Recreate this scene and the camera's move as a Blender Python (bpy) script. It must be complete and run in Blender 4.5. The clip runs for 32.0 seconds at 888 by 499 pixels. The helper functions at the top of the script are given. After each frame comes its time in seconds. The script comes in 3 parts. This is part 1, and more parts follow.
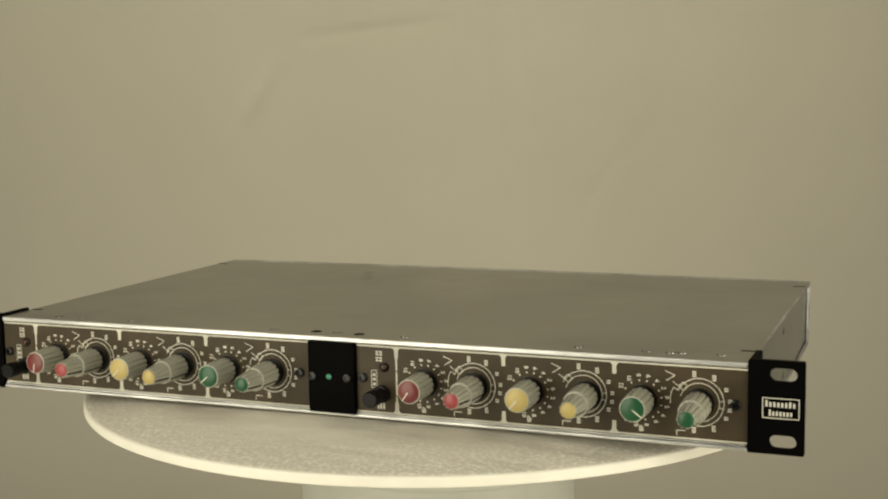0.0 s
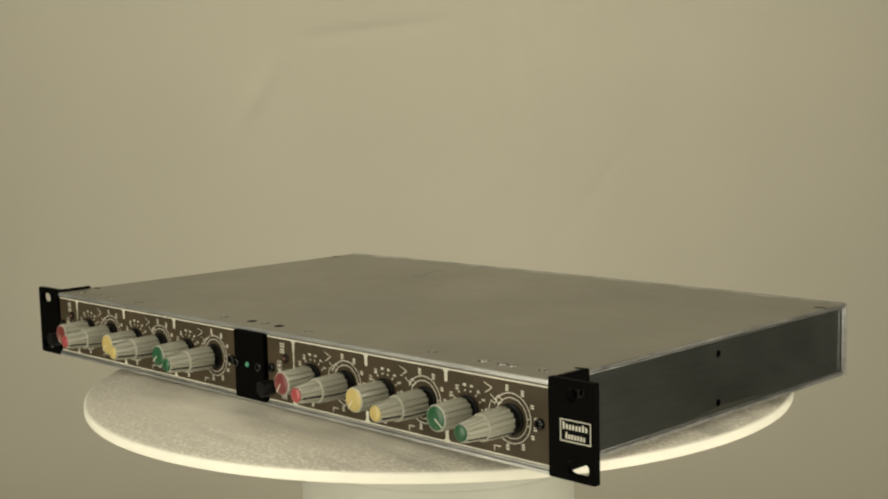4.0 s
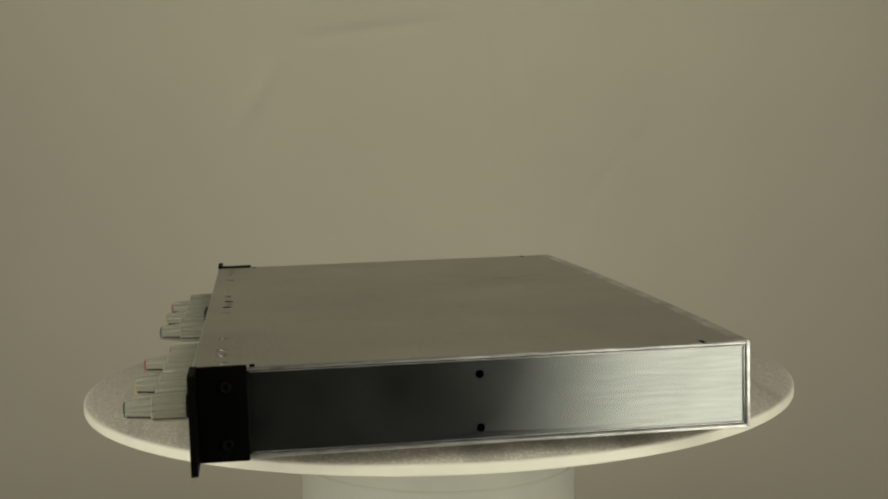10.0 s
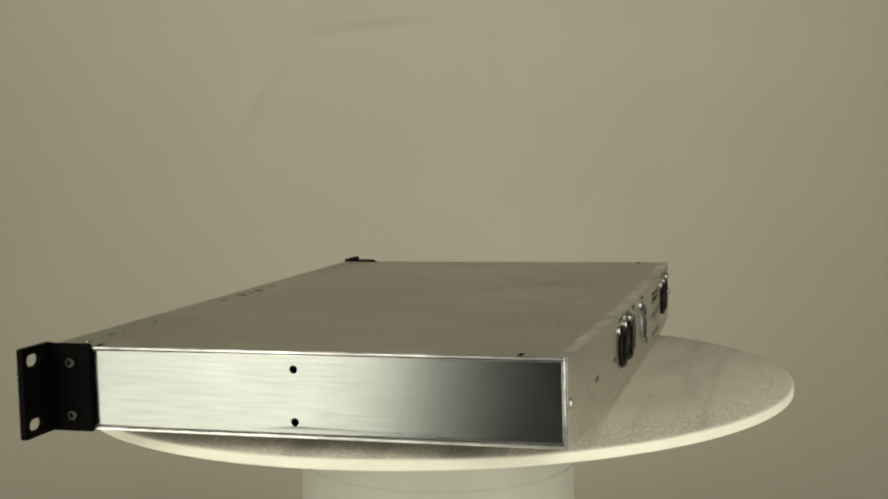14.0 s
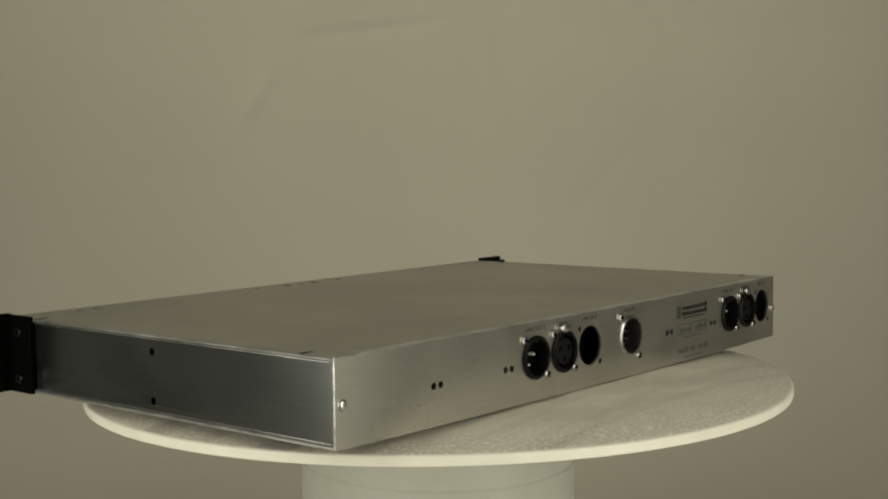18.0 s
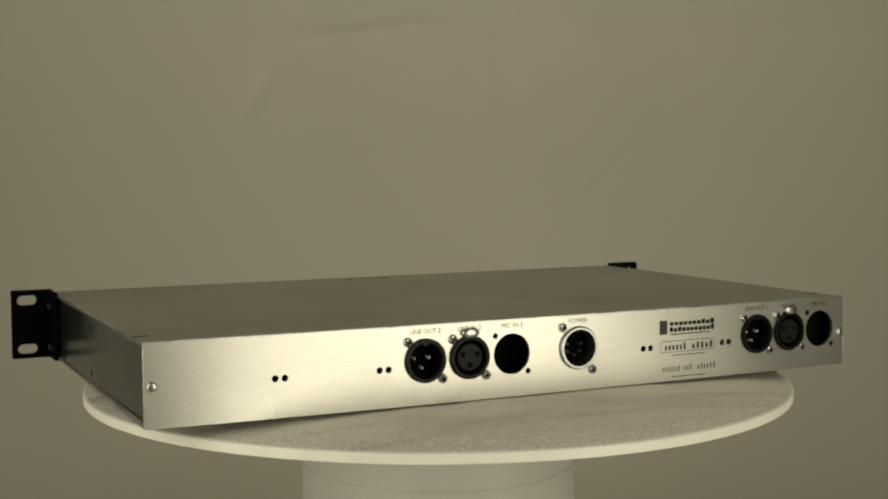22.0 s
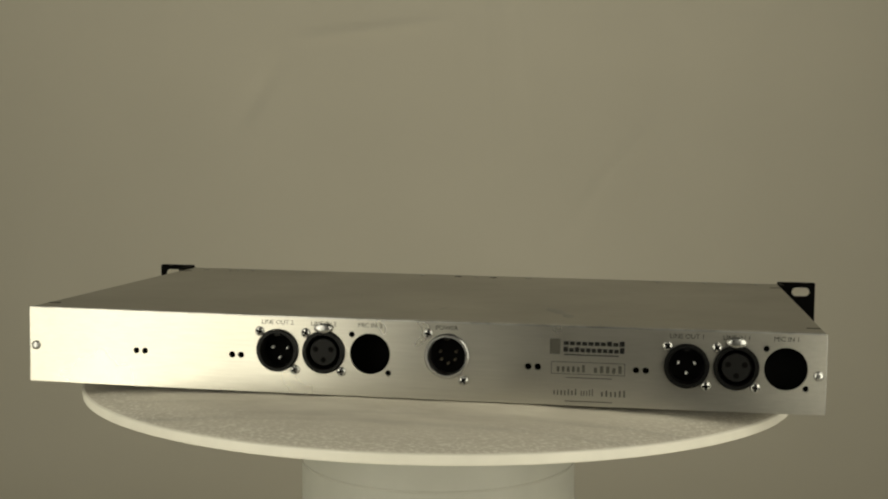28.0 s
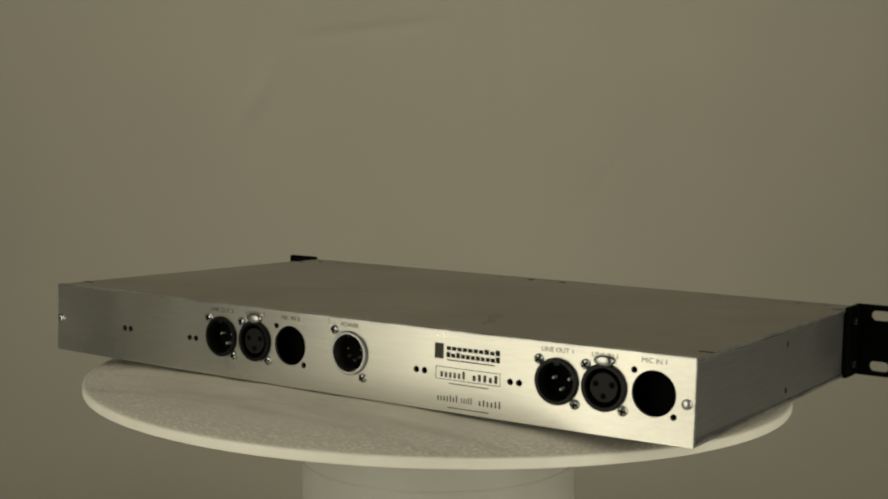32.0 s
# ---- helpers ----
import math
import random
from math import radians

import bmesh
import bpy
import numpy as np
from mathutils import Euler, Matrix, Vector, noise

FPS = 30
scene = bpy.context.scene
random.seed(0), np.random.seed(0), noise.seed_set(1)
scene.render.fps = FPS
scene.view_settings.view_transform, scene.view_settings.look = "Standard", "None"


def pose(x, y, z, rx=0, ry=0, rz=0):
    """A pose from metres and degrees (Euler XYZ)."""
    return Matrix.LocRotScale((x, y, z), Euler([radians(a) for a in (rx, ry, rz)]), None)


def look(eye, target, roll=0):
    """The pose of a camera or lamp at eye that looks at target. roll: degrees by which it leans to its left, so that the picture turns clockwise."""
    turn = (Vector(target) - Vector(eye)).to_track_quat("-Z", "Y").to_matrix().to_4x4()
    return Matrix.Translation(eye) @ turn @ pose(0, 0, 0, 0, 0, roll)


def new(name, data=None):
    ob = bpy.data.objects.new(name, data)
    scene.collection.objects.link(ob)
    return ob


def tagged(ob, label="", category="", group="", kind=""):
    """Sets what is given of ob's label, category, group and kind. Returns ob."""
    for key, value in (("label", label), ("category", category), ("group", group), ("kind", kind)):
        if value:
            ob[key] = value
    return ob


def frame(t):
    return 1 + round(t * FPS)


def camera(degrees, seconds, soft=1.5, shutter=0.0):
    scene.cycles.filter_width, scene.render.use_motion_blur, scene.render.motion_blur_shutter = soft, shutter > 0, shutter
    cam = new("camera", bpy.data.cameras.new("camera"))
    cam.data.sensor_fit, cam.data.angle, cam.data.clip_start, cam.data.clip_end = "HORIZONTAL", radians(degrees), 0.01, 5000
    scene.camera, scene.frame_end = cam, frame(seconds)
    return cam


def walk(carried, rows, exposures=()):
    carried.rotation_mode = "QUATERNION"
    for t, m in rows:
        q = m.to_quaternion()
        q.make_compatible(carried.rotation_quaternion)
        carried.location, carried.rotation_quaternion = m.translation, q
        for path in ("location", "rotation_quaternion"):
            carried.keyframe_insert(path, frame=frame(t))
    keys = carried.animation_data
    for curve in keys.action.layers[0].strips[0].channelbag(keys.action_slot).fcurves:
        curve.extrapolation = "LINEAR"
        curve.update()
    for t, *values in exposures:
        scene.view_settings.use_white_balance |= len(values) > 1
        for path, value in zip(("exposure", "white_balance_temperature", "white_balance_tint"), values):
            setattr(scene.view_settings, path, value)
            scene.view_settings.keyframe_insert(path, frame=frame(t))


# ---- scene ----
cam = camera(38.22, 32.0, soft=2.1)
EYE = pose(0, -0.79515, 0.15079, 90 - 5.732, 0, -0.241) @ pose(0, 0, 0, 0, 0, 0.0865)
EXPOSURES = [(0, -0.26, 6500, 10), (3, -0.21, 6480, 10), (6, -0.17, 6460, 10), (7, -0.34, 6450, 10), (8, -0.62, 6320, 10), (9, -0.8, 6200, 10), (10, -0.77, 6200, 10), (11, -0.5, 6200, 10), (13, -0.34, 6190, 10), (14, -0.42, 6190, 10), (14.5, -0.5, 6190, 10), (16.5, -1.08, 6180, 10), (17, -1.0, 6180, 10), (19, -0.52, 6250, 10), (20, -0.49, 6360, 10), (22, -0.97, 6450, 10), (24, -1.15, 6390, 10), (25, -1.15, 6380, 10), (28, -0.87, 6380, 10), (30, -0.99, 6370, 10), (32, -1.19, 6360, 10)]
walk(cam, [(0, EYE), (32, EYE)], EXPOSURES)

# ---- light: two softboxes beside the camera in a small studio ----
world = bpy.data.worlds.new("studio_dark")
world.use_nodes = True
world.node_tree.nodes["Background"].inputs[0].default_value = (0.9, 0.95, 1.0, 1)
world.node_tree.nodes["Background"].inputs[1].default_value = 0.01
scene.world = world


def softbox(inner, outer, z, high, strips):
    """A tall softbox between two points of the plan, in upright strips (start, end, watts) from its bright edge to its dim one."""
    inner, outer = Vector(inner), Vector(outer)
    along = outer - inner
    ahead = Vector((-along.y, along.x)) * (1 if along.x > 0 else -1)
    for u0, u1, watts in strips:
        lamp = bpy.data.lights.new("softbox", "AREA")
        lamp.shape, lamp.size, lamp.size_y, lamp.energy, lamp.color = "RECTANGLE", along.length * (u1 - u0), high, watts, WARM
        mid = inner + along * (u0 + u1) / 2
        new("softbox", lamp).matrix_world = look((*mid, z), (*(mid + ahead), z))


WARM = (1.0, 0.94, 0.72)
softbox((0.33, -0.76), (0.76, -0.42), 0.29, 1.06, ((-0.1, 0.03, 0.3), (0.03, 0.55, 4.7), (0.55, 0.88, 3.0), (0.88, 1.1, 0.65)))
softbox((-0.35, -0.76), (-0.77, -0.42), 0.29, 1.06, ((-0.1, 0.04, 0.25), (0.04, 0.52, 4.35), (0.52, 1, 3.75), (1, 1.14, 0.4)))


# ---- materials ----
class Nodes:
    """A short way to wire a procedural material."""

    def __init__(self, name):
        self.mat = bpy.data.materials.new(name)
        self.mat.use_nodes = True
        self.tree = self.mat.node_tree
        self.bsdf = self.tree.nodes["Principled BSDF"]

    def node(self, kind, **sets):
        n = self.tree.nodes.new(kind)
        for key, value in sets.items():
            n.inputs[key.replace("_", " ")].default_value = value
        return n

    def link(self, a, b):
        self.tree.links.new(a, b)

    def coords(self, scale):
        c = self.node("ShaderNodeTexCoord")
        m = self.node("ShaderNodeMapping")
        m.inputs["Scale"].default_value = scale
        self.link(c.outputs["Object"], m.inputs["Vector"])
        return m.outputs["Vector"]

    def noise(self, scale, stretch=(1, 1, 1), detail=4.0, rough=0.55):
        n = self.node("ShaderNodeTexNoise", Scale=scale, Detail=detail, Roughness=rough)
        self.link(self.coords(stretch), n.inputs["Vector"])
        return n.outputs["Fac"]

    def ramp(self, fac, a, b, lo=0.3, hi=0.7):
        r = self.node("ShaderNodeValToRGB")
        r.color_ramp.elements[0].position, r.color_ramp.elements[1].position = lo, hi
        r.color_ramp.elements[0].color, r.color_ramp.elements[1].color = a, b
        self.link(fac, r.inputs["Fac"])
        return r.outputs["Color"]

    def span(self, fac, lo, hi):
        m = self.node("ShaderNodeMapRange")
        m.inputs["From Min"].default_value, m.inputs["From Max"].default_value = 0.3, 0.7
        m.inputs["To Min"].default_value, m.inputs["To Max"].default_value = lo, hi
        self.link(fac, m.inputs["Value"])
        return m.outputs["Result"]

    def mix(self, fac, a, b):
        m = self.node("ShaderNodeMix")
        m.data_type = "RGBA"
        self.link(fac, m.inputs["Factor"])
        self.link(a, m.inputs["A"])
        self.link(b, m.inputs["B"])
        return m.outputs["Result"]

    def bump(self, fac, strength, distance):
        b = self.node("ShaderNodeBump", Strength=strength, Distance=distance)
        self.link(fac, b.inputs["Height"])
        self.link(b.outputs["Normal"], self.bsdf.inputs["Normal"])

    def set(self, **sets):
        for key, value in sets.items():
            socket = self.bsdf.inputs[key.replace("_", " ")]
            if isinstance(value, bpy.types.NodeSocket):
                self.link(value, socket)
            else:
                socket.default_value = value
        return self.mat


def grey(v, a=1.0, b=1.0, c=1.0):
    return (v * a, v * b, v * c, 1)


def plain(name, colour, rough, metal=0.0, vary=0.12, grain=900):
    """A surface with slight mottling and grain."""
    n = Nodes(name)
    lo = tuple(v * (1 - vary) for v in colour[:3]) + (1,)
    hi = tuple(min(1, v * (1 + vary)) for v in colour[:3]) + (1,)
    fine = n.noise(grain)
    n.bump(fine, 0.08, 0.0002)
    return n.set(Base_Color=n.ramp(n.noise(45), lo, hi), Roughness=n.span(fine, rough * 0.85, min(1, rough * 1.15)), Metallic=metal)


def brushed(name, base, rough, stretch, grain=0.06, stain=0.07, metal=1.0, tint=(1, 1, 1), haze=0.0):
    """Brushed sheet aluminium: fine streaks along one way, faint stains."""
    n = Nodes(name)
    streak = n.noise(60, stretch, 6.0, 0.7)
    cloud = n.noise(14, (1, 1, 1), 3.0)
    a = n.ramp(streak, grey(base * (1 - stain), *tint), grey(base * (1 + stain), *tint))
    b = n.ramp(streak, grey(base * (1 - 2 * stain), *tint), grey(base, *tint))
    n.bump(streak, grain, 0.0002)
    return n.set(Base_Color=n.mix(n.span(cloud, 0, 1), a, b), Roughness=n.span(cloud, rough * 0.9, rough * 1.12), Metallic=n.span(n.noise(26, (1, 1, 1), 4.0, 0.6), metal + haze / 2, metal - haze) if haze else metal)


# the right side has a darker base and lower roughness than the left
ALU_SIDE = brushed("darker_smooth_aluminium_side", 0.255, 0.21, (1, 0.5, 12), 0.0, 0.10, 0.985, (0.97, 1.02, 1.01), 0.035)
ALU_LEFT = brushed("lighter_rough_aluminium_side", 0.36, 0.40, (1, 0.5, 12), 0.05, 0.1, 0.91)
ALU_REAR = brushed("brushed_aluminium_rear", 0.585, 0.29, (0.5, 60, 14), 0.04, 0.06, 0.925, (1, 0.97, 0.88), 0.06)
ALU_TOP = brushed("dull_aluminium_top", 0.41, 0.36, (0.8, 10, 60), 0.03, 0.07, 1.0, (1, 0.97, 0.89), 0.05)
ALU_EDGE = brushed("bright_aluminium_edge", 0.62, 0.32, (1, 0.7, 3), 1.0, 0.4, 0.86)
STEEL = plain("nickel_screw_steel", grey(0.5), 0.3, 1.0)
SHELL = plain("nickel_connector_shell", grey(0.5), 0.3, 1.0)
RAIL = brushed("worn_aluminium_rail", 0.66, 0.36, (0.35, 2, 2), 0.9, 0.25, 0.85)
BLACK = plain("black_satin_paint", grey(0.0012), 0.58)
BLACK_STEEL = plain("black_screw_steel", grey(0.014), 0.25, 0.6)
BLACK_PLASTIC = plain("black_plastic", grey(0.0035), 0.38)
PIN = plain("tinned_pin", grey(0.85), 0.45, 0.2)
DULL_PIN = plain("dull_pin", (0.10, 0.085, 0.06, 1), 0.4, 0.5)
DARK = plain("dark_interior", grey(0.004), 0.9)
RUBBER = plain("dark_grey_insert", grey(0.0028), 0.5)
BROWN = plain("brown_anodised_panel", (0.05, 0.0368, 0.0212, 1), 0.45, 0.0, 0.2)
WHITE = plain("white_screen_print", (0.55, 0.53, 0.46, 1), 0.5)
GREY_PRINT = plain("grey_print", (0.055, 0.053, 0.045, 1), 0.6)
INK = plain("black_print", grey(0.008), 0.6)
KNOB = plain("grey_knob_plastic", (0.29, 0.285, 0.235, 1), 0.27, 0.0, 0.06, 4000)
KNOB_EDGE = plain("pale_knob_edge", (0.38, 0.375, 0.32, 1), 0.4)
RED = plain("dark_red_cap", (0.14, 0.026, 0.026, 1), 0.35)
PINK = plain("bright_red_cap", (0.29, 0.05, 0.055, 1), 0.35)
YELLOW = plain("yellow_cap", (0.43, 0.335, 0.12, 1), 0.35)
GREEN = plain("green_cap", (0.009, 0.070, 0.028, 1), 0.35)
RED_LENS = plain("unlit_red_lens", (0.045, 0.014, 0.008, 1), 0.25)
# unseen side walls, pale to bounce light on metal and paper; west one cool
WEST_BOUNCE = plain("cool_bounce_paint", (0.68, 0.74, 0.73, 1), 0.8)
EAST_BOUNCE = plain("neutral_bounce_paint", (0.55, 0.56, 0.54, 1), 0.8)
WALL = plain("dark_studio_paint", grey(0.045), 0.8)

for mat, gloss in ((BLACK, 0.03), (BLACK_PLASTIC, 0.16), (DARK, 0.0), (RUBBER, 0.2), (BROWN, 0.2), (INK, 0.1), (GREY_PRINT, 0.15)):
    mat.node_tree.nodes["Principled BSDF"].inputs["Specular IOR Level"].default_value = gloss


def lit_lens():
    n = Nodes("lit_green_lens")
    return n.set(Base_Color=(0.05, 0.22, 0.14, 1), Roughness=0.2, Emission_Color=(0.1, 0.75, 0.45, 1), Emission_Strength=0.015)


def stone():
    """Cream resin stone: cloudy, with long soft bands one way, rough chips in patches and towards the rim."""
    n = Nodes("cream_marble_resin")
    cloud = n.noise(9, (1, 2.2, 1), 8.0, 0.65)
    chips = n.noise(420, (1, 1.4, 1), 3.0, 0.6)
    place = n.node("ShaderNodeTexCoord").outputs["Object"]
    turned = n.node("ShaderNodeMapping")
    turned.inputs["Rotation"].default_value, turned.inputs["Scale"].default_value = (0, 0, radians(50)), (2.2, 26, 1)
    n.link(place, turned.inputs["Vector"])
    band = n.node("ShaderNodeTexNoise", Scale=1.0, Detail=3.0, Roughness=0.5)
    n.link(turned.outputs["Vector"], band.inputs["Vector"])
    rim = n.node("ShaderNodeVectorMath")
    rim.operation = "LENGTH"
    n.link(place, rim.inputs[0])
    near = n.node("ShaderNodeMapRange")
    near.inputs["From Min"].default_value, near.inputs["From Max"].default_value = 0.165, 0.205
    n.link(rim.outputs["Value"], near.inputs["Value"])
    patch = n.node("ShaderNodeMapRange")
    patch.inputs["From Min"].default_value, patch.inputs["From Max"].default_value = 0.54, 0.68
    n.link(n.noise(8, (1, 1.6, 1), 5.0, 0.6), patch.inputs["Value"])
    both = n.node("ShaderNodeMath")
    both.operation, both.use_clamp = "ADD", True
    n.link(near.outputs["Result"], both.inputs[0])
    n.link(patch.outputs["Result"], both.inputs[1])
    a = n.ramp(cloud, (0.60, 0.56, 0.485, 1), (0.77, 0.73, 0.64, 1), 0.38, 0.62)
    b = n.ramp(chips, (0.62, 0.58, 0.505, 1), (0.92, 0.89, 0.82, 1), 0.47, 0.74)
    veined = n.node("ShaderNodeMix")
    veined.data_type, veined.blend_type = "RGBA", "MULTIPLY"
    veined.inputs["Factor"].default_value = 1.0
    n.link(n.mix(both.outputs[0], a, b), veined.inputs["A"])
    n.link(n.ramp(band.outputs["Fac"], grey(0.72), grey(1.0), 0.36, 0.48), veined.inputs["B"])
    relief = n.node("ShaderNodeMath")
    relief.operation = "MULTIPLY"
    n.link(chips, relief.inputs[0])
    n.link(both.outputs[0], relief.inputs[1])
    sums = n.node("ShaderNodeMath")
    sums.operation = "ADD"
    n.link(relief.outputs[0], sums.inputs[0])
    n.link(n.noise(40, (1, 2.2, 1), 5.0, 0.6), sums.inputs[1])
    n.bump(sums.outputs[0], 0.3, 0.0012)
    return n.set(Base_Color=veined.outputs["Result"], Roughness=n.span(cloud, 0.48, 0.66), Specular_IOR_Level=0.06)


def paper():
    n = Nodes("seamless_backdrop_paper")
    cloud = n.noise(1.6, (1, 1, 1), 4.0)
    fibre = n.noise(350, (1, 1, 1), 3.0)
    n.bump(fibre, 0.05, 0.001)
    return n.set(Base_Color=n.ramp(cloud, (0.685, 0.648, 0.556, 1), (0.755, 0.714, 0.618, 1)), Roughness=0.85)


LIT = lit_lens()
STONE = stone()
RIM = plain("cream_glazed_rim", (0.80, 0.775, 0.70, 1), 0.4, 0.0, 0.04)
GLAZE = plain("white_gloss_enamel", (0.50, 0.505, 0.47, 1), 0.5, 0.0, 0.04)
PAPER = paper()
GLOSS = plain("polished_white_enamel", (0.5, 0.5, 0.465, 1), 0.09, 0.0, 0.03)


# ---- mesh helpers, in millimetres ----
MM = 0.001


def part(name, bm, material, parent=None, label="", smooth=0.0):
    """Links a bmesh in millimetres as one mesh object, under a thing or a part. smooth: the angle under which edges are smooth."""
    me = bpy.data.meshes.new(name)
    bmesh.ops.scale(bm, vec=(MM, MM, MM), verts=bm.verts)
    bmesh.ops.recalc_face_normals(bm, faces=bm.faces)
    if smooth:
        for f in bm.faces:
            f.smooth = True
        for e in bm.edges:
            e.smooth = len(e.link_faces) == 2 and e.calc_face_angle(0) < radians(smooth)
    bm.to_mesh(me)
    bm.free()
    me.materials.append(material)
    ob = new(name, me)
    if parent:
        ob.parent = parent
    return tagged(ob, label)


def shared(name, me, parent, m, label=""):
    """One more object on a mesh that exists, at the pose m in its parent's space (metres)."""
    ob = new(name, me)
    ob.parent = parent
    ob.matrix_basis = m
    return tagged(ob, label)


def box(bm, x0, x1, y0, y1, z0, z1, bevel=0.0, segments=1):
    made = bmesh.ops.create_cube(bm, size=1.0)["verts"]
    for v in made:
        v.co = Vector(((x0 + x1) / 2 + v.co.x * (x1 - x0), (y0 + y1) / 2 + v.co.y * (y1 - y0), (z0 + z1) / 2 + v.co.z * (z1 - z0)))
    if bevel:
        edges = {e for v in made for e in v.link_edges}
        bmesh.ops.bevel(bm, geom=list(edges), offset=bevel, segments=segments, profile=0.5, affect="EDGES")
    return bm


def lathe(bm, profile, seg=32, m=None, teeth=0.0, cap_start=True, cap_end=True):
    """Turns (radius, height) pairs about z. teeth: how deep the flutes of every other row of vertices are."""
    m = m or Matrix()
    rings = []
    for r, z in profile:
        ring = []
        for i in range(seg):
            a = 2 * math.pi * i / seg
            rr = r - (teeth if i % 4 == 0 else 0)
            ring.append(bm.verts.new(m @ Vector((rr * math.cos(a), rr * math.sin(a), z))))
        rings.append(ring)
    for a, b in zip(rings, rings[1:]):
        for i in range(seg):
            j = (i + 1) % seg
            bm.faces.new((a[i], a[j], b[j], b[i]))
    if cap_start:
        bm.faces.new(rings[0])
    if cap_end:
        bm.faces.new(rings[-1])
    return bm


FORWARD = Matrix.Rotation(radians(90), 4, "X")     # z to -y: out of the front
BACKWARD = Matrix.Rotation(radians(-90), 4, "X")   # z to +y: out of the rear


def at(x, y, z, turn=None):
    """A pose in millimetres for lathe()."""
    return Matrix.Translation((x, y, z)) @ (turn or Matrix())


def here(x, y, z, turn=None):
    """The same in metres, for objects."""
    return Matrix.Translation((x * MM, y * MM, z * MM)) @ (turn or Matrix())


def circle(x, z, r, n=40):
    return [(x + r * math.cos(2 * math.pi * i / n), z + r * math.sin(2 * math.pi * i / n)) for i in range(n)]


def stadium(x, z, half, r, n=10):
    """A slot with round ends."""
    right = [(x + half + r * math.cos(a), z + r * math.sin(a)) for a in np.linspace(-math.pi / 2, math.pi / 2, n)]
    left = [(x - half + r * math.cos(a), z + r * math.sin(a)) for a in np.linspace(math.pi / 2, 3 * math.pi / 2, n)]
    return right + left


def rounded(x0, x1, z0, z1, r, n=5):
    out = []
    for cx, cz, a in ((x1 - r, z1 - r, 0), (x0 + r, z1 - r, 90), (x0 + r, z0 + r, 180), (x1 - r, z0 + r, 270)):
        out += [(cx + r * math.cos(radians(a + 90 * i / n)), cz + r * math.sin(radians(a + 90 * i / n))) for i in range(n + 1)]
    return out


def plate(bm, outline, holes, thick, place):
    """A sheet with real holes. place(u, v, w) gives the point at (u, v) and w deep in the sheet."""
    edges, rims = [], []
    for loop in [outline, *holes]:
        front = [bm.verts.new(place(u, v, 0)) for u, v in loop]
        edges += [bm.edges.new((a, b)) for a, b in zip(front, front[1:] + front[:1])]
        rims.append((front, [bm.verts.new(place(u, v, thick)) for u, v in loop]))
    fill = bmesh.ops.triangle_fill(bm, use_beauty=True, use_dissolve=False, edges=edges)
    faces = [g for g in fill["geom"] if isinstance(g, bmesh.types.BMFace)]
    back = {a: b for front, rear in rims for a, b in zip(front, rear)}
    for f in faces:
        bm.faces.new([back[v] for v in reversed(f.verts)])
    for front, rear in rims:
        for i in range(len(front)):
            j = (i + 1) % len(front)
            bm.faces.new((front[i], front[j], rear[j], rear[i]))
    return bm


def lettering(text, size, x, y, z, material, parent, turn, label=""):
    """Raised print with the built-in font; size is the height of capitals in millimetres."""
    curve = bpy.data.curves.new("legend", "FONT")
    curve.body, curve.size, curve.align_x, curve.align_y, curve.extrude = text, size * MM * 1.38, "CENTER", "CENTER", 0.00003
    curve.resolution_u = 3
    tmp = bpy.data.objects.new("legend", curve)
    me = bpy.data.meshes.new_from_object(tmp)
    bpy.data.objects.remove(tmp)
    me.materials.clear()
    me.materials.append(material)
    return shared("legend", me, parent, here(x, y, z, turn), label)


# ---- the studio ----
def studio():
    # room assumed out of view; pale east and west walls added as reflectors
    x0, x1, y0, y1, z0, z1 = -1700, 1700, -2600, 2000, -1000, 1700
    for name, b in (("wall_north", (x0, x1, y1, y1 + 120, z0, z1)), ("wall_south", (x0, x1, y0 - 120, y0, z0, z1)),
                    ("wall_east", (x1, x1 + 120, y0 - 120, y1 + 120, z0, z1)), ("wall_west", (x0 - 120, x0, y0 - 120, y1 + 120, z0, z1)),
                    ("floor", (x0 - 120, x1 + 120, y0 - 120, y1 + 120, z0 - 120, z0)), ("ceiling", (x0 - 120, x1 + 120, y0 - 120, y1 + 120, z1, z1 + 120))):
        tagged(part(name, box(bmesh.new(), *b), {"wall_west": WEST_BOUNCE, "wall_east": EAST_BOUNCE}.get(name, WALL)), "unseen assumed surface of the studio room, side walls pale to bounce light", "studio room", kind="structure")
    # the plinth under the sweep
    tagged(part("plinth", box(bmesh.new(), -1400, 1400, -480, 1050, -1000, -284, 4), WALL), "dark studio plinth under the paper sweep", "plinth")


def crease(u, v, u0, v0, u1, v1, width):
    """How near (u, v) lies to a soft crease between two points: 1 on it, 0 away from it."""
    du, dv = u1 - u0, v1 - v0
    t = max(0.0, min(1.0, ((u - u0) * du + (v - v0) * dv) / (du * du + dv * dv)))
    d = math.hypot(u - u0 - t * du, v - v0 - t * dv)
    return math.exp(-(d / width) ** 2) * math.sin(math.pi * min(1, max(0, 0.08 + 0.84 * t)))


